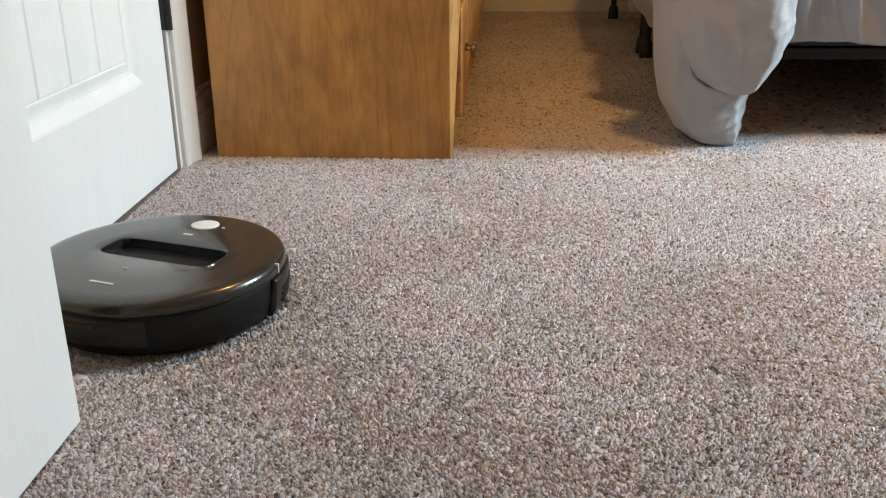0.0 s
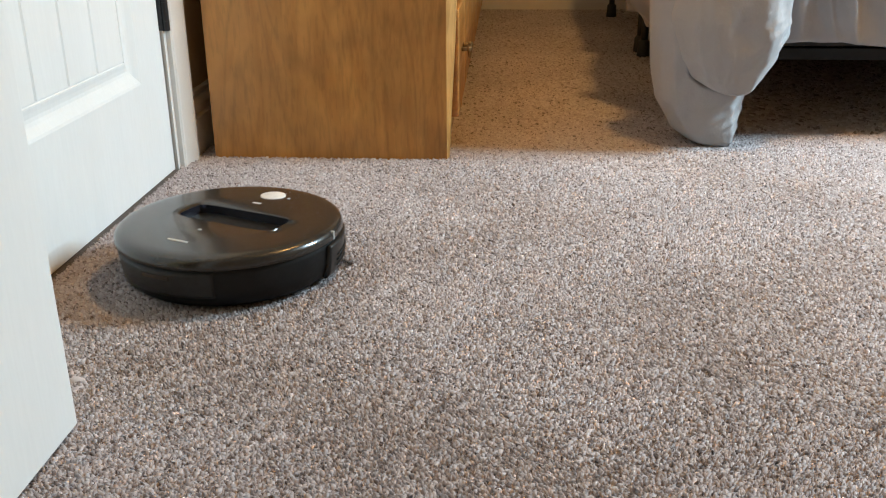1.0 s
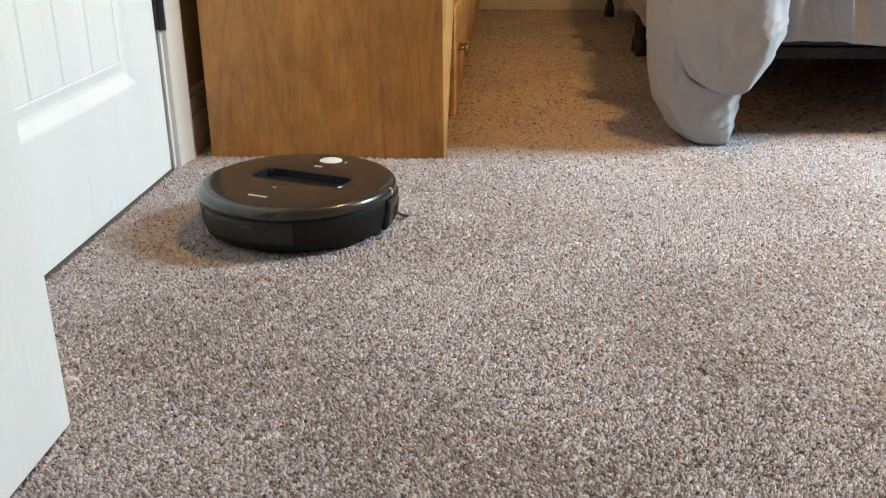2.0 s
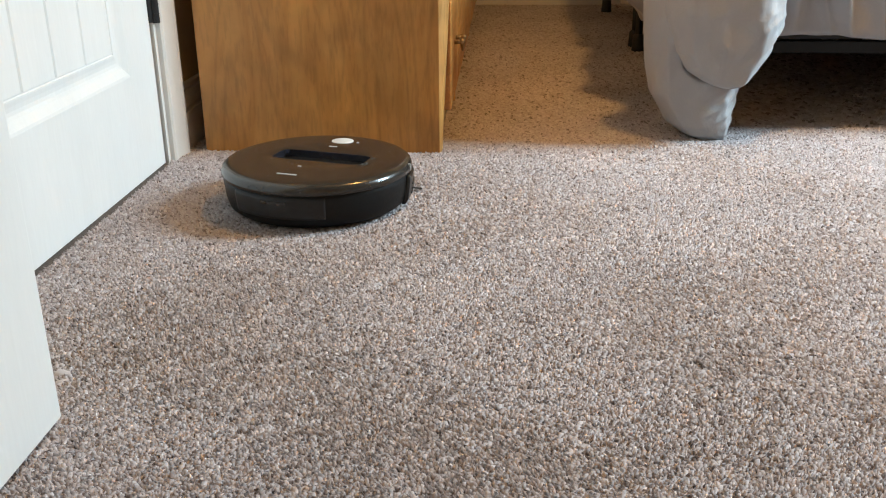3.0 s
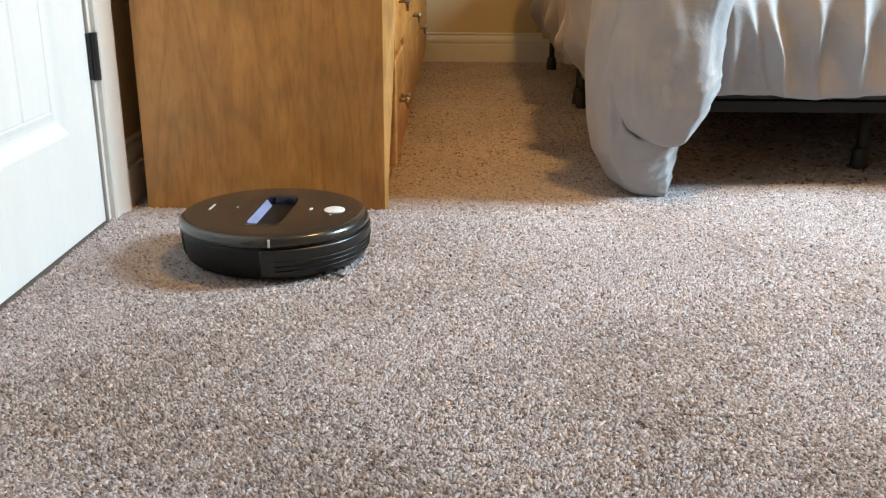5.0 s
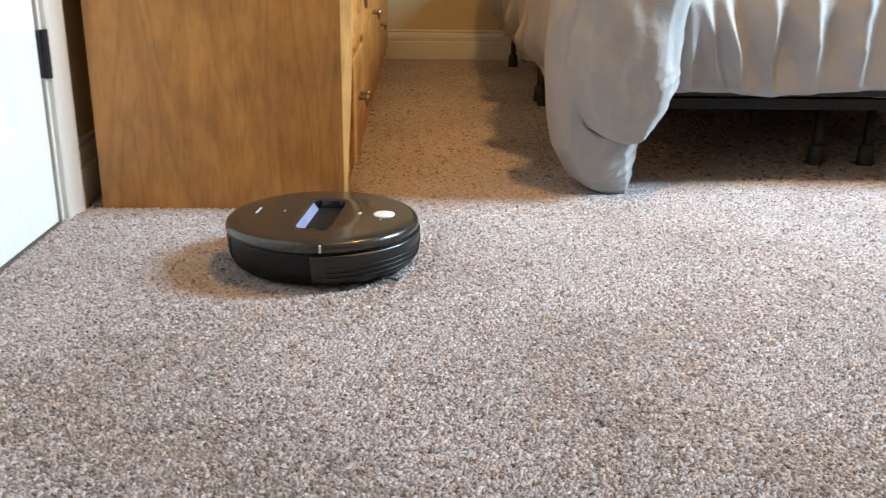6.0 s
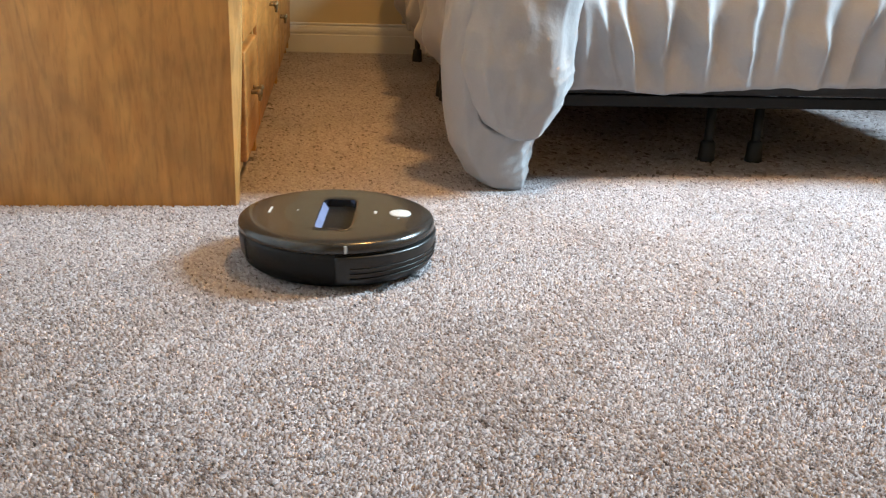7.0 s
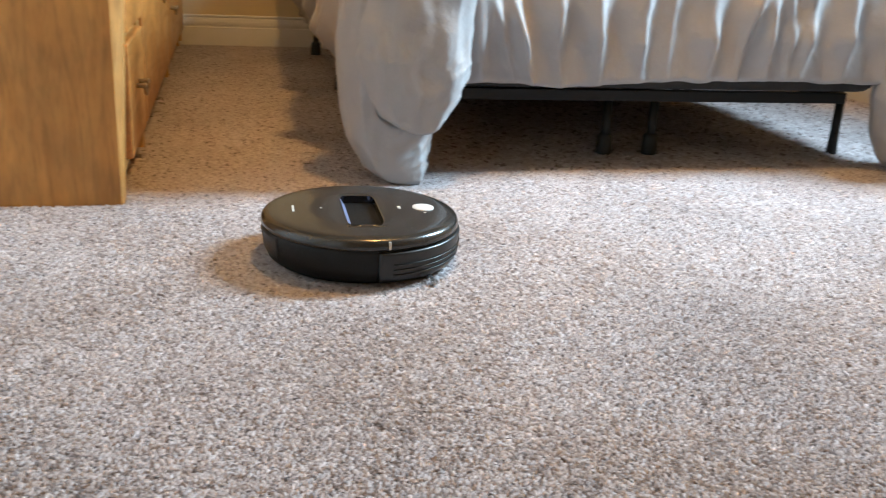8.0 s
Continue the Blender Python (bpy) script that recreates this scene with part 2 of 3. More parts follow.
box(X_EAST, X_EAST + 0.12, wy0, wy1, 0, wz0, bm=bm)
box(X_EAST, X_EAST + 0.12, wy0, wy1, wz1, CEIL_Z, bm=bm)
structure("wall_east", bm, M_WALL, "warm beige painted wall with the window", "wall")
window = tagged(empty("window_1", pose(X_EAST, WINDOW[1], wz0)), "white vinyl window in the wall", "window", kind="structure")
hw, hh = (wy1 - wy0) / 2, wz1 - wz0
bm = box(0.05, 0.11, -hw, -hw + 0.03, 0, hh)
box(0.05, 0.11, hw - 0.03, hw, 0, hh, bm=bm)
box(0.05, 0.11, -hw + 0.03, hw - 0.03, 0, 0.03, bm=bm)
box(0.05, 0.11, -hw + 0.03, hw - 0.03, hh - 0.03, hh, bm=bm)
part("window_frame", bm, M_VINYL, window)
pane = part("pane", box(0.076, 0.082, -hw + 0.03, hw - 0.03, 0.03, hh - 0.03), M_GLASS, window)
pane.visible_shadow = False
part("window_sill", box(-0.06, 0.05, -hw - 0.04, hw + 0.04, -0.025, -0.002, 0.004), M_VINYL, window)


def baseboard_profile(depth, height):
    """Colonial base: flat board, two beads and a cove at the top; (out from the wall, up)."""
    d, h = depth, height
    return [(a * d, b * h) for a, b in ((0, 0), (1, 0), (1, 0.60), (0.55, 0.62), (0.55, 0.67), (0.85, 0.685), (0.85, 0.78), (0.72, 0.86), (0.6, 0.89), (0.28, 0.90), (0.28, 0.935), (0.6, 0.945), (0.55, 0.985), (0.35, 1), (0, 1))]


prof = baseboard_profile(0.018, 0.143)
bm = loft([[(x, Y_NORTH - a, z) for a, z in prof] for x in (X_WEST + 0.002, X_EAST - 0.002)])
structure("baseboard_north", bm, M_TRIM, "cream painted moulded baseboard along the wall", "baseboard")
bm = loft([[(X_WEST + a, y, z) for a, z in prof] for y in (DOOR_Y1 + 0.082, Y_NORTH - 0.02)])
structure("baseboard_west", bm, M_TRIM, "cream painted moulded baseboard beside the door", "baseboard")
bm = loft([[(X_EAST - a, y, z) for a, z in prof] for y in (Y_SOUTH + 0.01, Y_NORTH - 0.02)])
structure("baseboard_east", bm, M_TRIM, "cream painted moulded baseboard under the window", "baseboard")


# ---- the closed door in the west wall ----
def panel_door(width, height, thick, grooves, name):
    """A moulded door leaf: width along local y, face at local x = 0, slab behind it."""
    bm = bmesh.new()
    stile, rails = 0.125, (0.0, 0.205, 0.92, 1.06, height - 0.125, height)
    box(-thick, 0, 0, stile, 0, height, 0, 1, bm)
    box(-thick, 0, width - stile, width, 0, height, 0, 1, bm)
    for z0, z1 in ((rails[0], rails[1]), (rails[2], rails[3]), (rails[4], rails[5])):
        box(-thick, 0, stile, width - stile, z0, z1, 0, 1, bm)
    for z0, z1 in ((rails[1], rails[2]), (rails[3], rails[4])):
        m, dep = 0.052, 0.0088
        steps = ((0.0, 0.0), (0.005, 0.0012), (0.012, 0.0045), (0.019, 0.0080), (0.025, 0.0101), (0.031, 0.0108), (0.038, 0.0101), (0.045, 0.0087), (0.048, 0.0085), (0.0495, 0.0103), (0.0512, 0.0100), (m, dep))
        loft([[(-e, stile + q, z0 + q), (-e, width - stile - q, z0 + q), (-e, width - stile - q, z1 - q), (-e, stile + q, z1 - q)] for q, e in steps], cap=False, bm=bm)
        y0, y1 = stile + m, width - stile - m
        k = max(1, round((y1 - y0) / grooves))
        w = (y1 - y0) / k
        line = []
        for i in range(k):
            line += [(y0 + i * w + (0.004 if i else 0), -dep), (y0 + (i + 1) * w - (0.004 if i < k - 1 else 0), -dep)]
            if i < k - 1:
                line += [(y0 + (i + 1) * w, -dep - 0.0035)]
        loft([[(x, y, z0 + m) for y, x in line], [(x, y, z1 - m) for y, x in line]], cap=False, bm=bm, closed=False)
        loft([[(-thick + 0.004, y0 - m, z0), (-thick + 0.004, y1 + m, z0)], [(-thick + 0.004, y0 - m, z1), (-thick + 0.004, y1 + m, z1)]], cap=False, bm=bm, closed=False)
    return bm


door_x = -0.684
door = tagged(empty("door_1", pose(door_x, DOOR_Y0 + 0.003, 0.004)), "closed white moulded panel door with vertical grooves and black hinges", "door", kind="structure")
part("door_leaf", panel_door(DOOR_Y1 - DOOR_Y0 - 0.008, 2.03, 0.035, 0.12, "leaf"), M_DOOR, door)


def butt_hinge(z):
    bm = tube([(0.012, DOOR_Y1 - DOOR_Y0 + 0.001, z), (0.012, DOOR_Y1 - DOOR_Y0 + 0.001, z + 0.092)], 0.0075, 14)
    box(-0.002, 0.008, DOOR_Y1 - DOOR_Y0 - 0.009, DOOR_Y1 - DOOR_Y0 + 0.016, z + 0.001, z + 0.091, 0.001, 1, bm)
    for k in range(1, 5):
        tube([(0.012, DOOR_Y1 - DOOR_Y0 + 0.001, z + 0.0184 * k - 0.0008), (0.012, DOOR_Y1 - DOOR_Y0 + 0.001, z + 0.0184 * k + 0.0008)], 0.0082, 14, bm)
    return bm


for hz in (0.287, 1.02, 1.78):
    part("hinge", butt_hinge(hz), M_BLACK_METAL, door, "black metal butt hinge")

# jamb and casing round the opening
casing_prof = [(0.0, 0.0), (0.012, 0.0), (0.016, 0.004), (0.016, 0.010), (0.0125, 0.013), (0.0145, 0.022), (0.019, 0.040), (0.023, 0.056), (0.023, 0.068), (0.021, 0.072), (0.0, 0.072)]
bm = loft([[(X_WEST + 0.001 + a, DOOR_Y1 + 0.012 + b, z) for a, b in casing_prof] for z in (0.0, 2.13)])
loft([[(X_WEST + 0.001 + a, DOOR_Y0 - 0.012 - b, z) for a, b in casing_prof] for z in (0.0, 2.13)], bm=bm)
loft([[(X_WEST + 0.001 + a, y, 2.06 + b) for a, b in casing_prof] for y in (DOOR_Y0 - 0.012, DOOR_Y1 + 0.012)], bm=bm)
structure("trim_door_casing", bm, M_TRIM, "white painted door casing with a stepped profile", "door casing")
bm = box(X_WEST - 0.12, X_WEST + 0.004, DOOR_Y1, DOOR_Y1 + 0.019, 0, 2.06)
box(X_WEST - 0.12, X_WEST + 0.004, DOOR_Y0 - 0.019, DOOR_Y0 - 0.001, 0, 2.06, bm=bm)
box(X_WEST - 0.12, X_WEST + 0.004, DOOR_Y0 - 0.001, DOOR_Y1, 2.045, 2.064, bm=bm)
structure("trim_door_jamb", bm, M_TRIM, "white painted door jamb", "door jamb")

# the other door, standing open into the room beside the camera
door2 = tagged(empty("door_2", pose(-0.455, 0.082, 0.008)), "white painted door standing open into the room", "door", kind="structure")
part("door_leaf", box(-0.035, 0, 0, 0.762, 0, 2.03, 0.0025, 3), M_DOOR, door2)


# ---- dresser ----
def bail_pull(parent, x, y, z):
    """A small brass bail pull: two posts and a drooping ring."""
    bm = bmesh.new()
    for s in (-1, 1):
        tube([(x, y + s * 0.032, z), (x + 0.018, y + s * 0.032, z)], 0.005, 10, bm)
        bmesh.ops.create_uvsphere(bm, u_segments=10, v_segments=6, radius=0.0075, matrix=Matrix.Translation((x + 0.019, y + s * 0.032, z)))
    tube([(x + 0.019, y + 0.034 * math.cos(a), z - 0.022 * math.sin(a)) for a in np.linspace(0, math.pi, 13)], 0.0035, 8, bm)
    return part("handle", bm, M_BRASS, parent, "aged brass bail pull", True)


def dresser():
    x0, x1, y0, y1, h = -0.626, -0.112, 1.935, 4.545, 0.82
    d = tagged(empty("dresser", pose(0, 0, 0)), "long honey oak dresser with brass pulls on the carpet", "dresser")
    part("side_panel", box(x0, x1, y0, y0 + 0.019, 0, h, 0.0015, 2), M_OAK, d)
    part("side_panel", box(x0, x1, y1 - 0.019, y1, 0, h, 0.0015, 2), M_OAK, d)
    part("back_panel", box(x0 + 0.002, x0 + 0.01, y0 + 0.02, y1 - 0.02, 0.02, h), M_OAK, d)
    part("top", box(x0 - 0.004, x1 + 0.022, y0 - 0.012, y1 + 0.012, h, h + 0.024, 0.005, 3), M_OAK, d)
    part("plinth", box(x1 - 0.04, x1 - 0.022, y0 + 0.02, y1 - 0.02, 0, 0.075), M_OAK_EDGE, d)
    fx = -0.099
    # tapered corner post with a chamfered edge
    levels = ((0.0, 0.004), (0.06, 0.006), (0.25, 0.016), (0.45, 0.024), (h, 0.027))
    part("corner_post", loft([[(x1 - 0.001, y0 + 0.001, z), (x1 + w, y0 + 0.016, z), (x1 + w, y0 + 0.048, z), (x1 - 0.02, y0 + 0.048, z), (x1 - 0.02, y0 + 0.02, z), (x1 - 0.001, y0 + 0.02, z)] for z, w in levels]), M_OAK_EDGE, d, "pale chamfered oak corner post")
    for a, b in ((2.335, 2.37), (3.42, 3.46), (4.50, y1 - 0.0195)):
        part("stile", box(fx - 0.03, fx, a, b, 0.03, h - 0.001, 0.002, 2), M_OAK_EDGE, d)
    for c, e, z in ((0.085, 0.315, 0.212), (0.335, 0.555, 0.432), (0.575, 0.80, 0.69)):
        dr = part("drawer", box(fx - 0.03, fx + 0.010, 1.987, 2.341, c, e, 0.005, 3), M_OAK_DRAWER, d)
        bail_pull(dr, fx + 0.009, 2.155, z)
    for a, b, y, z in ((2.364, 3.426, 2.92, 0.345), (3.454, 4.506, 3.56, 0.255)):
        dr = part("cabinet_door", box(fx - 0.03, fx + 0.010, a, b, 0.085, 0.80, 0.005, 3), M_OAK_DRAWER, d)
        bail_pull(dr, fx + 0.009, y, z)
    part("drawer_rails", box(fx - 0.034, fx - 0.008, 1.985, 4.50, 0.06, h - 0.001), M_OAK_EDGE, d)
    return d


dresser()


# ---- bed frame ----
BX0, BX1, BY0, BY1 = 0.488, 1.806, 2.37, 4.32


def bed_leg(parent, x, y, top, slim=1.0):
    leg = part("leg", tube([(x, y, 0.004), (x, y, top)], 0.0125, 12), M_FRAME, parent, smooth=True)
    part("foot_cap", loft([[(x + r * math.cos(a), y + r * math.sin(a), z) for a in np.linspace(0, 2 * math.pi, 14, endpoint=False)] for r, z in ((0.021 * slim, 0.001), (0.023 * slim, 0.006), (0.020 * slim, 0.055), (0.0135, 0.062))]), M_CAP, leg, "black plastic foot cap", True)


def bed_frame():
    b = tagged(empty("bed_frame", pose(0, 0, 0)), "black metal folding bed frame with double centre legs", "bed frame")
    for name, bm in (("foot_rail", box(BX0, BX1, BY0 - 0.013, BY0 + 0.013, 0.150, 0.180, 0.003)), ("head_rail", box(BX0, BX1, BY1 - 0.013, BY1 + 0.013, 0.150, 0.180, 0.003)),
                     ("side_rail", box(BX0 - 0.013, BX0 + 0.013, BY0 + 0.014, BY1 - 0.014, 0.150, 0.180, 0.003)), ("side_rail", box(BX1 - 0.013, BX1 + 0.013, BY0 + 0.014, BY1 - 0.014, 0.150, 0.180, 0.003)),
                     ("centre_rail", box(1.080, 1.104, BY0 + 0.014, BY1 - 0.014, 0.150, 0.178, 0.003)), ("centre_rail", box(1.214, 1.238, BY0 + 0.014, BY1 - 0.014, 0.150, 0.178, 0.003))):
        part(name, bm, M_FRAME, b)
    for k in range(9):
        y = BY0 + 0.2 + k * 0.2
        part("cross_wire", tube([(BX0 + 0.01, y, 0.186), (BX1 - 0.01, y, 0.186)], 0.004, 6), M_FRAME, b)
    for x in (BX0 + 0.005, 1.092, 1.226, BX1 - 0.008):
        for y in (BY0, 3.27, 3.365, BY1):
            bed_leg(b, x, y, 0.151, 0.68 if x > 1.5 else 1.0)
    return b


bed_frame()
tagged(part("mattress", box(0.52, 1.84, 2.27, 4.34, 0.192, 0.52, 0.05, 4), M_MATTRESS, smooth=True), "dark grey fabric mattress on the metal bed frame", "mattress")


# ---- comforter ----
def smoothstep(a, b, v):
    v = min(1, max(0, (v - a) / (b - a)))
    return v * v * (3 - 2 * v)


def perimeter(s):
    """Point and outward normal along the mattress edge: west side, foot, east side."""
    x0, x1, yf, yb, r = 0.515, 1.85, 2.245, 4.36, 0.07
    legs = (yb - yf - r, math.pi / 2 * r, x1 - x0 - 2 * r, math.pi / 2 * r, yb - yf - r)
    s *= sum(legs)
    if s <= legs[0]:
        return (x0, yb - s), (-1, 0)
    s -= legs[0]
    if s <= legs[1]:
        a = math.pi + s / r
        return (x0 + r + r * math.cos(a), yf + r + r * math.sin(a)), (math.cos(a), math.sin(a))
    s -= legs[1]
    if s <= legs[2]:
        return (x0 + r + s, yf), (0, -1)
    s -= legs[2]
    if s <= legs[3]:
        a = 1.5 * math.pi + s / r
        return (x1 - r + r * math.cos(a), yf + r + r * math.sin(a)), (math.cos(a), math.sin(a))
    s -= legs[3]
    return (x1, yf + r + s), (1, 0)


# hanging folds across the foot: place along x, half width, height, slant
rng_fold = random.Random(5)
FOLDS = [(0.622, 0.046, 0.080, 0.28), (0.668, 0.011, 0.026, 0.42), (0.735, 0.019, 0.046, 0.26), (0.842, 0.018, 0.036, 0.14), (0.952, 0.020, 0.036, 0.07), (1.065, 0.020, 0.034, 0.03), (1.15, 0.012, 0.014, -0.02),
         (1.245, 0.026, 0.040, 0.05), (1.36, 0.013, 0.026, -0.16), (1.395, 0.019, 0.038, 0.06), (1.45, 0.012, 0.024, 0.10), (1.515, 0.02, 0.036, -0.04), (1.63, 0.020, 0.034, -0.03), (1.75, 0.022, 0.034, 0.04)]
SIDE_FOLDS = [(2.45 + 0.13 * k + rng_fold.uniform(-0.03, 0.03), rng_fold.uniform(0.014, 0.026), rng_fold.uniform(0.03, 0.055), rng_fold.uniform(-0.1, 0.1)) for k in range(15)]


def ripple(x, y, z, foot):
    """Hanging folds: narrow ridges at uneven spacing, steeper on their east side."""
    d = 0.0
    for u0, w, h, slant in (FOLDS if foot else SIDE_FOLDS):
        u = (x if foot else y) - u0 - slant * (0.45 - z) - 0.012 * noise.noise((u0 * 9, z * 7, 2.0))
        w = w * (0.85 if u > 0 else 1.9) * min(1.9, max(0.5, 0.62 + 5.5 * (z - 0.27)))
        d += 1.5 * h * math.exp(-(abs(u) / w) ** 1.6) * (0.75 + 0.5 * noise.noise((u0 * 31, z * 9, 5.0)))
    return d + 0.012 * noise.noise((x * 7, y * 7, z * 5)) + 0.006 * noise.noise((x * 20, y * 20, z * 13))


def comforter_body(bm):
    N = 900
    rings = []
    for i in range(N + 1):
        (px, py), (nx, ny) = perimeter(i / N)
        foot = max(0.0, -ny)
        hem = (0.220 + 0.018 * smoothstep(1.0, 1.35, px) if foot > 0.5 else 0.175 if nx < 0 else 0.25) + (0.012 if foot > 0.5 else 0.04) * noise.noise((px * 4, py * 4, 9)) + 0.006 * noise.noise((px * 15, py * 15, 2))
        ring = []
        # over the top edge, down the outside, round the hem and up behind
        prof = [(-0.45, 0.60), (-0.2, 0.598), (-0.06, 0.592), (-0.01, 0.575), (0.03, 0.545), (0.05, 0.50)]
        for k in range(1, 33):
            f = k / 32
            prof.append((0.052 + (0.004 + 0.031 * foot) * f, 0.50 + (hem + 0.012 - 0.50) * f))
        o = prof[-1][0]
        prof += [(o - 0.004, hem + 0.002), (o - 0.014, hem), (o - 0.024, hem + 0.005), (o - 0.03, hem + 0.03), (0.045, 0.36), (0.035, 0.48)]
        for off, z in prof:
            rp = ripple(px, py, z, foot > 0.3) if off > 0 else 0.0
            amp = smoothstep(0.58, 0.42, z) * ((0.22 if foot > 0.3 else 0.8) + (0.78 if foot > 0.3 else 0.2) * smoothstep(hem + 0.015, hem + 0.12, z))
            fine = 0.006 * noise.noise((px * 24, py * 24, z * 9)) * smoothstep(0.6, 0.4, z)
            # small creases, sharper where the cloth is gathered
            crumple = max(0.0, noise.noise((px * 5, py * 5, z * 6 + 4.0)) + 0.25)
            fine += 0.007 * crumple * (0.5 - abs(noise.noise((px * 26 + z * 9, py * 26 + z * 9, z * 15)))) * smoothstep(0.6, 0.45, z)
            d = off + amp * rp + fine
            if nx < -0.9:
                # the side billows out towards the head of the bed
                d += (0.035 + 0.045 * smoothstep(3.0, 2.5, py)) * smoothstep(2.25, 2.36, py) * smoothstep(hem, hem + 0.12, z) * smoothstep(0.60, 0.52, z)
            ring.append((px + nx * d, py + ny * d, z + 0.006 * noise.noise((px * 9, py * 9, z * 12))))
        rings.append(ring)
    loft(rings, cap=False, bm=bm, closed=False)


def lobe(bm, levels, cy, ry, power, seed, wrinkle=0.010, crease=None, tuck=None):
    """A puffy hanging corner: cross-sections from floor to top, each from its west to its east edge."""
    zs = [l[0] for l in levels]
    n, steps, rings = 130, 130, []
    z_lo, z_hi = zs[0], zs[-1]
    for i in range(steps + 1):
        z = z_lo + (z_hi - z_lo) * (i / steps) ** 1.35
        xl, xr = np.interp(z, zs, [l[1] for l in levels]), np.interp(z, zs, [l[2] for l in levels])
        swell = np.interp(z, zs, [l[3] for l in levels])
        ring = []
        for k in range(n):
            a = 2 * math.pi * k / n
            c, s = math.cos(a), math.sin(a)
            x = (xl + xr) / 2 + (xr - xl) / 2 * math.copysign(abs(c) ** power, c)
            y = math.copysign(abs(s) ** power, s)
            if s < 0:
                # a flattened front that turns away over a firm east edge
                y = 0.35 * y - 0.65 * min(1.0, 1.0 - 0.85 * (c - 0.58) / 0.42, (max(0.0, 1 + c) * 3.0) ** 0.5)
            y = cy + ry * swell * y
            if tuck and s < 0:
                # the cloth sinks in behind the fold that laps over it
                edge = float(np.interp(x, [t[0] for t in tuck], [t[1] for t in tuck]))
                y += 0.030 * smoothstep(edge - 0.012, edge + 0.004, z) * smoothstep(tuck[0][0], tuck[0][0] + 0.03, x) * smoothstep(0.30, 0.22, z)
            w = wrinkle * (noise.noise((x * 12, y * 12, z * 9 + seed)) + 0.5 * noise.noise((x * 34, y * 30, z * 14 + seed)))
            if crease:
                e = math.exp(-(((x - crease[0]) / 0.05) ** 2 + ((z - crease[1]) / 0.06) ** 2))
                w += crease[2] * e * (1 - 2 * abs(noise.noise(((z * 0.8 - (x - crease[0]) * 0.7) * 38, (z * 0.7 + x * 0.8) * 9, seed))) * 1.8)
            ring.append((x + c * w, y + s * w, max(0.003, z + 0.5 * w)))
        rings.append(ring)
    loft(rings, bm=bm)


bm = bmesh.new()
comforter_body(bm)
# the corner that drops to the carpet, and the fold that laps over it
LOBE_A = [(0.003, 0.462, 0.535, 0.95), (0.012, 0.430, 0.546, 1.05), (0.033, 0.400, 0.552, 1.08), (0.098, 0.363, 0.556, 1.0), (0.2, 0.346, 0.56, 1.0), (0.32, 0.337, 0.57, 1.0), (0.45, 0.345, 0.59, 1.05), (0.55, 0.38, 0.60, 1.0), (0.597, 0.45, 0.58, 0.6)]
LOBE_B = [(0.130, 0.490, 0.545, 0.88), (0.136, 0.462, 0.560, 0.97), (0.158, 0.425, 0.582, 1.0), (0.2, 0.396, 0.610, 1.0), (0.286, 0.376, 0.632, 1.05), (0.36, 0.372, 0.644, 1.0), (0.46, 0.385, 0.648, 0.95), (0.55, 0.435, 0.64, 0.8), (0.59, 0.5, 0.61, 0.5)]
comforter = tagged(part("comforter", bm, M_DUVET, smooth=True), "rumpled grey cotton comforter hanging over the bed to the carpet", "comforter")
bm = bmesh.new()
rings = []
for gy in np.linspace(2.30, 4.37, 60):
    rings.append([(gx, gy, 0.597 + 0.012 * noise.noise((gx * 3.1, gy * 3.1, 3.0)) + 0.006 * noise.noise((gx * 11, gy * 11, 6.0))) for gx in np.linspace(0.56, 1.80, 46)])
part("quilted_top", loft(rings, cap=False, closed=False, bm=bm), M_DUVET, comforter, smooth=True)
bm = bmesh.new()
lobe(bm, LOBE_A, 2.148, 0.086, 0.95, 3.0, crease=(0.53, 0.085, 0.009), tuck=[(0.408, 0.186), (0.42, 0.172), (0.45, 0.150), (0.49, 0.136), (0.56, 0.134)])
part("hanging_corner", bm, M_DUVET, comforter, smooth=True)
bm = bmesh.new()
lobe(bm, LOBE_B, 2.105, 0.098, 1.02, 8.0, wrinkle=0.011, crease=(0.60, 0.24, 0.008))
part("lapped_fold", bm, M_DUVET, comforter, smooth=True)
LOBE_C = [(0.003, 1.83, 1.90, 0.35), (0.033, 1.80, 1.94, 0.75), (0.098, 1.775, 1.98, 1.0), (0.2, 1.745, 2.0, 1.0), (0.32, 1.745, 2.02, 1.0), (0.45, 1.77, 2.0, 1.05), (0.55, 1.80, 1.97, 1.0), (0.597, 1.83, 1.93, 0.6)]
bm = bmesh.new()
lobe(bm, LOBE_C, 2.14, 0.115, 0.85, 5.0)
part("hanging_corner", bm, M_DUVET, comforter, smooth=True)


# ---- ceiling lamp ----
lamp = tagged(empty("ceiling_lamp", pose(LAMP[0], LAMP[1], CEIL_Z)), "ceiling lamp with a lit frosted glass shade on a brass stem", "ceiling lamp")
circle = [(math.cos(a), math.sin(a)) for a in np.linspace(0, 2 * math.pi, 40, endpoint=False)]
part("base_ring", loft([[(r * c, r * s, z) for c, s in circle] for r, z in ((0.205, 0.0), (0.21, -0.012), (0.205, -0.03), (0.19, -0.032))]), M_BRASS, lamp, smooth=True)
part("stem", tube([(0, 0, -0.02), (0, 0, -0.205)], 0.009, 14), M_BRASS, lamp, smooth=True)
part("shade", loft([[(r * c, r * s, z) for c, s in circle] for r, z in ((0.03, -0.195), (0.12, -0.205), (0.188, -0.233), (0.19, -0.24), (0.184, -0.242))]), M_GLASS_SHADE, lamp, "lit frosted glass shade", True)


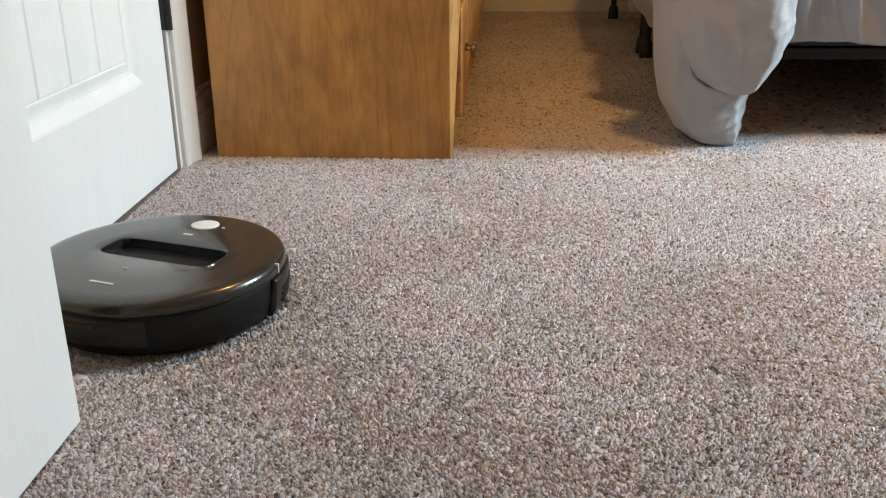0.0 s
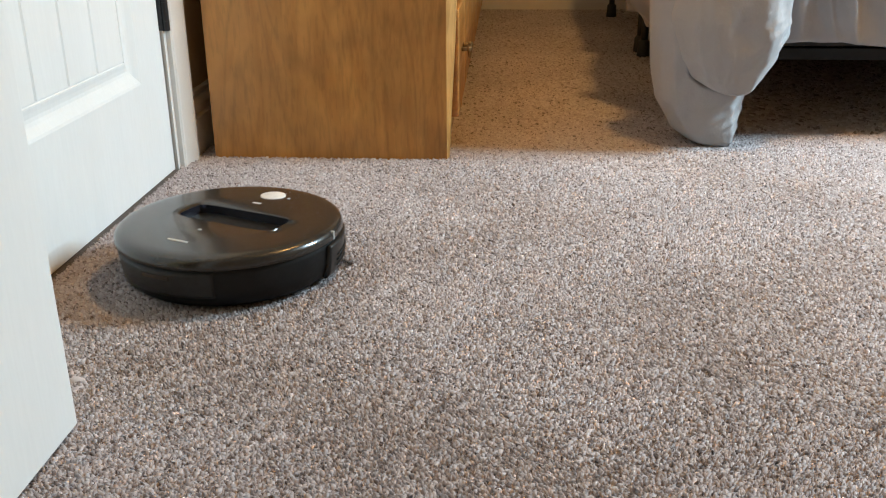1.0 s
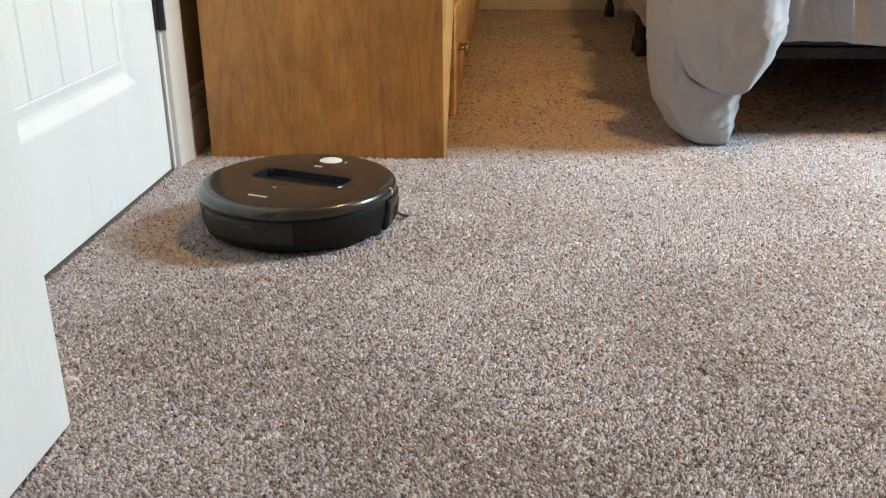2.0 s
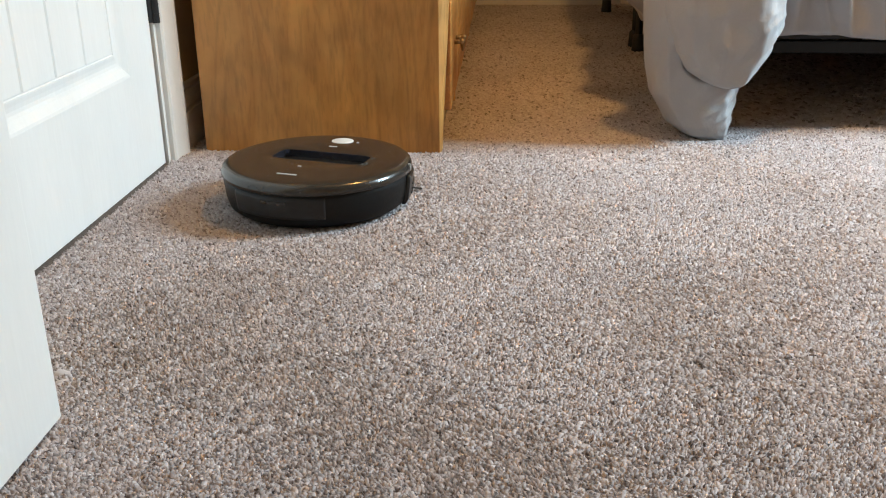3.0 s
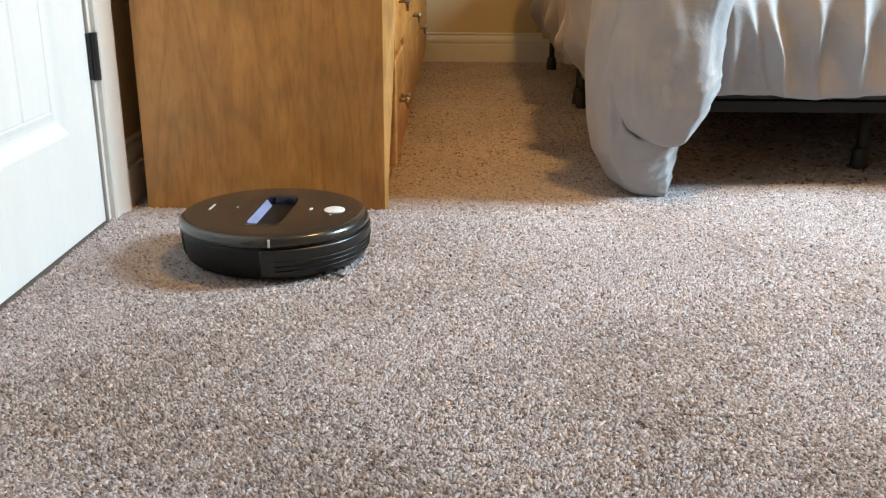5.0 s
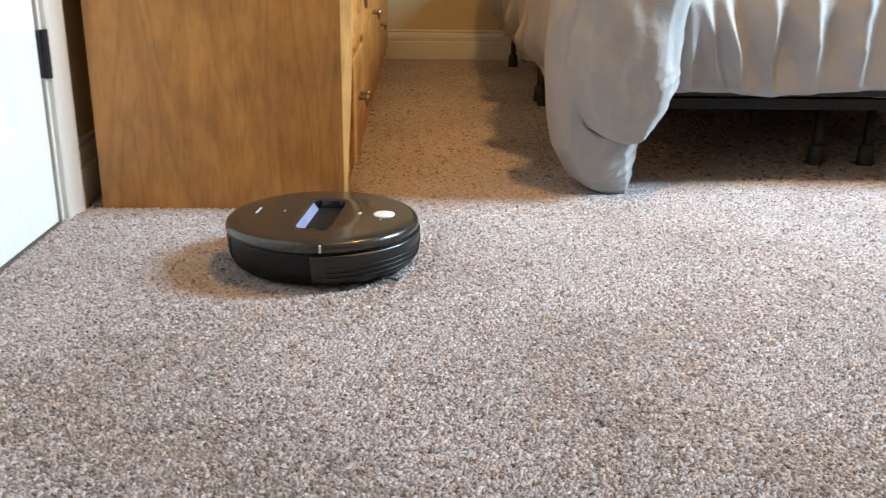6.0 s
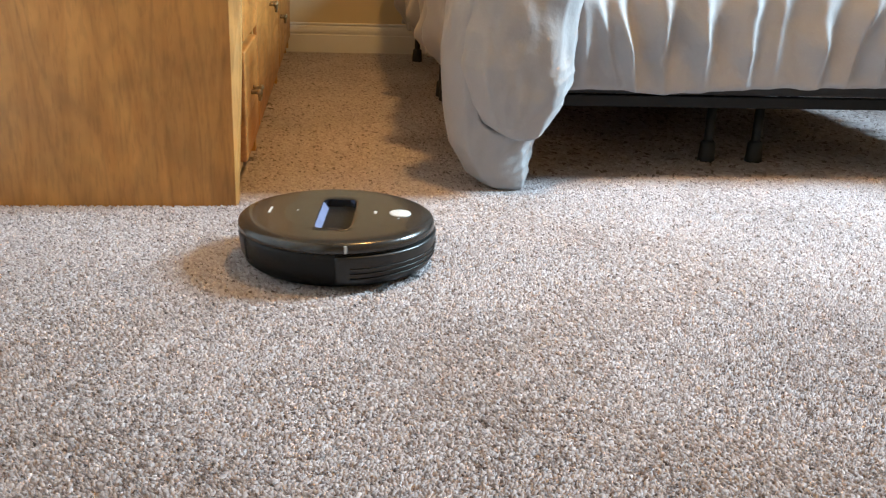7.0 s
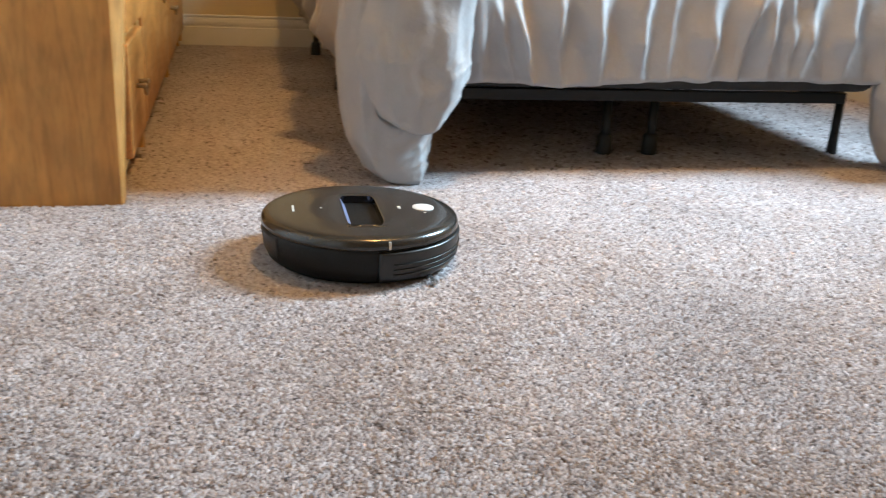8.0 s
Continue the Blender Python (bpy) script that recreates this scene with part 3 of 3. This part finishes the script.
# ---- robot vacuum ----
def arc_rings(profile, a0, a1, n):
    return [[(r * math.cos(a), r * math.sin(a), z) for a in np.linspace(a0, a1, n)] for r, z in profile]


def rounded_rect(hx, hy, r, angles):
    """Points of a rounded rectangle at the given angles."""
    out = []
    for a in angles:
        c, s = math.cos(a), math.sin(a)
        p = 7.0
        k = (abs(c / hx) ** p + abs(s / hy) ** p) ** (-1 / p)
        out.append((k * c, k * s))
    return out


def robot_vacuum():
    rob = tagged(empty("robot_vacuum", pose(0, 0, 0)), "round black robot vacuum with a white button driving over the carpet", "robot vacuum")
    full = np.linspace(0, 2 * math.pi, 128, endpoint=False)
    # lower tray
    part("chassis", loft([[(r * math.cos(a), r * math.sin(a), z) for a in full] for r, z in ((0.130, 0.005), (0.150, 0.006), (0.160, 0.014), (0.165, 0.032), (0.1675, 0.058), (0.1655, 0.070), (0.158, 0.074))]), M_SIDE, rob, smooth=True)
    # top cover with a recess across it
    hx, hy = 0.031, 0.088
    inner = [(x, y - 0.008) for x, y in rounded_rect(hx, hy, 0.01, full)]
    lip = [(x, y - 0.008) for x, y in rounded_rect(hx + 0.003, hy + 0.003, 0.012, full)]
    rings = [[(r * math.cos(a), r * math.sin(a), z) for a in full] for r, z in ((0.1600, 0.0635), (0.1665, 0.0645), (0.1710, 0.069), (0.1705, 0.074), (0.1685, 0.0795), (0.1640, 0.0832), (0.1560, 0.0858), (0.145, 0.0868), (0.115, 0.0878), (0.100, 0.0882))]
    rings.append([(x, y, 0.0889) for x, y in lip])
    rings.append([(x, y, 0.0875) for x, y in inner])
    top = part("top_cover", loft(rings, cap=False), M_SHELL, rob, "glossy brown-black plastic top", True)
    pocket = [[(x * k, (y + 0.008) * k - 0.008, z) for x, y in inner] for k, z in ((1.0, 0.0874), (0.985, 0.0730), (0.965, 0.0715))]
    bm = loft(pocket, cap=False)
    bm.verts.ensure_lookup_table()
    bm.faces.new(bm.verts[-128:])
    part("recess", bm, M_POCKET, top, "glossy dark recess across the top")
    part("recess_lip", loft([[(x, y, z) for x, z in ((-0.0300, 0.0868), (-0.0296, 0.0722), (-0.0200, 0.0721))] for y in (-0.086, 0.066)]), M_LIP, top, "blue-grey inner lip of the recess")
    # white start button and small printed marks
    oval = [[(0.110 + rx * c, ry * s, z) for c, s in circle] for rx, ry, z in ((0.019, 0.021, 0.0860), (0.019, 0.021, 0.0889), (0.0165, 0.0185, 0.0897))]
    part("start_button", loft(oval), M_WHITE_PLASTIC, top, "white oval start button", True)
    part("indicator", box(0.064, 0.070, -0.008, 0.008, 0.0875, 0.0890, 0.001), M_GREY_MARK, top, "small pale indicator mark")
    part("indicator", box(0.106, 0.110, -0.034, -0.030, 0.0865, 0.0888), M_GREY_MARK, top, "small pale indicator mark")
    part("logo_mark", box(-0.118, -0.114, -0.018, 0.018, 0.0862, 0.0884), M_GREY_MARK, top, "pale printed bar")
    part("indicator", box(-0.070, -0.067, -0.003, 0.003, 0.0875, 0.0892), M_GREY_MARK, top, "small pale indicator mark")
    # front bumper, half way round
    a0, a1 = radians(-86), radians(86)
    shell = [(0.1580, 0.009), (0.1645, 0.011), (0.1690, 0.019), (0.1722, 0.042), (0.1738, 0.0595), (0.1728, 0.0622), (0.1690, 0.0632), (0.1600, 0.0632)]
    bump = part("bumper", loft([list(col) for col in zip(*arc_rings(shell, a0, a1, 90))], closed=True), M_BUMPER, rob, "black spring-loaded front bumper", True)
    for z, r in ((0.024, 0.1698), (0.033, 0.1711), (0.042, 0.1723)):
        part("bumper_rib", loft([list(col) for col in zip(*arc_rings([(r, z - 0.0012), (r + 0.0022, z), (r + 0.0004, z + 0.0014)], radians(-78), radians(78), 80))], closed=True), M_BUMPER, bump, smooth=True)
    clip = box(-0.003, 0.001, -0.1718, -0.166, 0.068, 0.0810, 0.001)
    bmesh.ops.rotate(clip, verts=clip.verts, cent=(0, 0, 0), matrix=Matrix.Rotation(radians(10), 3, "Z"))
    part("seam_clip", clip, M_GREY_MARK, top, "pale seam at the end of the bumper")
    # dust bin in the back
    b0, b1 = radians(180 - 30), radians(180 + 30)
    plate = [(0.1560, 0.022), (0.1645, 0.024), (0.1668, 0.029), (0.1695, 0.057), (0.1685, 0.0622), (0.1600, 0.063)]
    bin_ = part("dust_bin", loft([list(col) for col in zip(*arc_rings(plate, b0, b1, 40))], closed=True), M_BIN, rob, "black dust bin cover in the back", True)
    part("latch", loft([list(col) for col in zip(*arc_rings([(0.1676, 0.049), (0.1699, 0.050), (0.1706, 0.056), (0.1684, 0.057)], radians(172), radians(188), 10))], closed=True), M_SHELL, bin_, "small release latch")
    # wheels and side brush
    for s in (-1, 1):
        w = part("wheel", tube([(0.0, s * 0.105, 0.031), (0.0, s * 0.127, 0.031)], 0.031, 28), M_RUBBER, rob, "black rubber drive wheel")
    part("caster", tube([(0.12, -0.012, 0.012), (0.12, 0.012, 0.012)], 0.011, 16), M_RUBBER, rob)
    brush = empty("side_brush")
    brush.parent = rob
    brush.matrix_basis = pose(0.095, -0.108, 0.0)
    part("hub", loft([[(r * c, r * s, z) for c, s in circle] for r, z in ((0.012, 0.008), (0.014, 0.010), (0.012, 0.016))]), M_SIDE, brush)
    for k in range(3):
        bm = bmesh.new()
        for j in range(7):
            a = radians(120 * k + (j - 3) * 2.2)
            tube([(0.01 * math.cos(a), 0.01 * math.sin(a), 0.012), (0.04 * math.cos(a), 0.035 * math.sin(a), 0.009), (0.054 * math.cos(a), 0.054 * math.sin(a), 0.005)], 0.0007, 4, bm)
        part("bristles", bm, M_BRISTLE, brush)
    return rob, brush


robot, side_brush = robot_vacuum()


# ---- carpet pile ----
def pile(name, regions, seed):
    """Leaning wedge-shaped tufts, thousands of them in one mesh. Each region: x0, x1, y0, y1, spacing."""
    rng = np.random.default_rng(seed)
    allv, count = [], 0
    for x0, x1, y0, y1, step in regions:
        gx, gy = np.meshgrid(np.arange(x0, x1, step), np.arange(y0, y1, step))
        n = gx.size
        x = gx.ravel() + rng.uniform(-0.5, 0.5, n) * step
        y = gy.ravel() + rng.uniform(-0.5, 0.5, n) * step
        ang = rng.normal(0.0, 0.5, n) + 0.5 * np.sin(x * 9 + 2 * np.sin(y * 7))
        ln, wd = step * rng.uniform(0.7, 1.4, n), step * rng.uniform(0.20, 0.38, n)
        h = rng.uniform(0.0035, 0.0075, n) * min(1.5, 0.75 + step * 70)
        lean = rng.normal(0.0, 0.0018, (n, 2))
        c, s = np.cos(ang), np.sin(ang)
        vx = np.stack([-ln, ln, ln, -ln, -ln * 0.55, ln * 0.55], 1)
        vy = np.stack([-wd, -wd, wd, wd, wd * 0, wd * 0], 1)
        vz = np.stack([h * 0, h * 0, h * 0, h * 0, h, h * rng.uniform(0.7, 1.0, n)], 1) - 0.001
        px = x[:, None] + vx * c[:, None] - vy * s[:, None]
        py = y[:, None] + vx * s[:, None] + vy * c[:, None]
        px[:, 4:] += lean[:, :1]
        py[:, 4:] += lean[:, 1:]
        allv.append(np.stack([px, py, vz], 2).reshape(-1, 3))
        count += n
    v = np.concatenate(allv)
    base = (np.arange(count) * 6)[:, None]
    quads = np.concatenate([base + np.array([[0, 1, 5, 4]]), base + np.array([[2, 3, 4, 5]])], 1).reshape(-1, 4)
    tris = np.concatenate([base + np.array([[1, 2, 5]]), base + np.array([[3, 0, 4]])], 1).reshape(-1, 3)
    me = bpy.data.meshes.new(name)
    me.vertices.add(len(v))
    me.vertices.foreach_set("co", v.ravel())
    loops = np.concatenate([quads.ravel(), tris.ravel()])
    me.loops.add(len(loops))
    me.loops.foreach_set("vertex_index", loops)
    sizes = np.concatenate([np.full(len(quads), 4), np.full(len(tris), 3)])
    me.polygons.add(len(sizes))
    me.polygons.foreach_set("loop_start", np.concatenate([[0], np.cumsum(sizes)[:-1]]))
    me.update(calc_edges=True)
    me.validate()
    me.materials.append(M_YARN)
    ob = new(name, me)
    return tagged(ob, "beige, grey and brown flecked cut-pile carpet tufts", "carpet pile", kind="stuff")


pile("carpet_pile", [(-0.5, 1.1, 0.64, 0.95, 0.003), (-0.67, 1.4, 0.95, 1.35, 0.0031), (-0.67, 1.6, 1.35, 1.75, 0.0035), (-0.67, 2.0, 1.75, 2.2, 0.0037),
                     (-0.1, 0.55, 2.2, 4.58, 0.005), (0.55, 2.53, 2.2, 4.58, 0.010), (-0.67, 2.53, -1.88, 0.64, 0.013), (-0.67, -0.5, 0.64, 0.95, 0.013), (1.1, 2.53, 0.64, 0.95, 0.012),
                     (1.4, 2.53, 0.95, 1.35, 0.012), (1.6, 2.53, 1.35, 1.75, 0.012), (2.0, 2.53, 1.75, 2.2, 0.012), (-0.67, -0.1, 2.2, 4.58, 0.016)], 7)


# ---- what moves ----
ROBOT_ROWS = [
    (0.0, -0.466, 1.145, 73), (0.5, -0.447, 1.198, 71), (1.0, -0.406, 1.300, 67), (1.5, -0.364, 1.412, 67), (2.1, -0.334, 1.520, 69), (2.8, -0.313, 1.588, 73),
    (3.0, -0.311, 1.592, 74.5), (3.5, -0.304, 1.618, 76), (3.8, -0.294, 1.638, 70), (4.0, -0.289, 1.640, 61), (4.2, -0.296, 1.640, 42), (4.5, -0.310, 1.636, 17), (4.7, -0.312, 1.634, 5),
    (5.0, -0.292, 1.632, -3), (5.8, -0.158, 1.612, -6), (6.0, -0.126, 1.607, -6), (6.5, -0.017, 1.595, -6), (7.0, 0.094, 1.599, -6), (7.5, 0.210, 1.602, -4), (8.0, 0.319, 1.598, -1.5),
]


def motions():
    walk(robot, [(t, pose(x, y, 0.003, 0, 0, a)) for t, x, y, a in ROBOT_ROWS])
    walk(side_brush, [(k * 0.1, pose(0.095, -0.108, 0.0, 0, 0, 74 * k)) for k in range(81)])


motions()
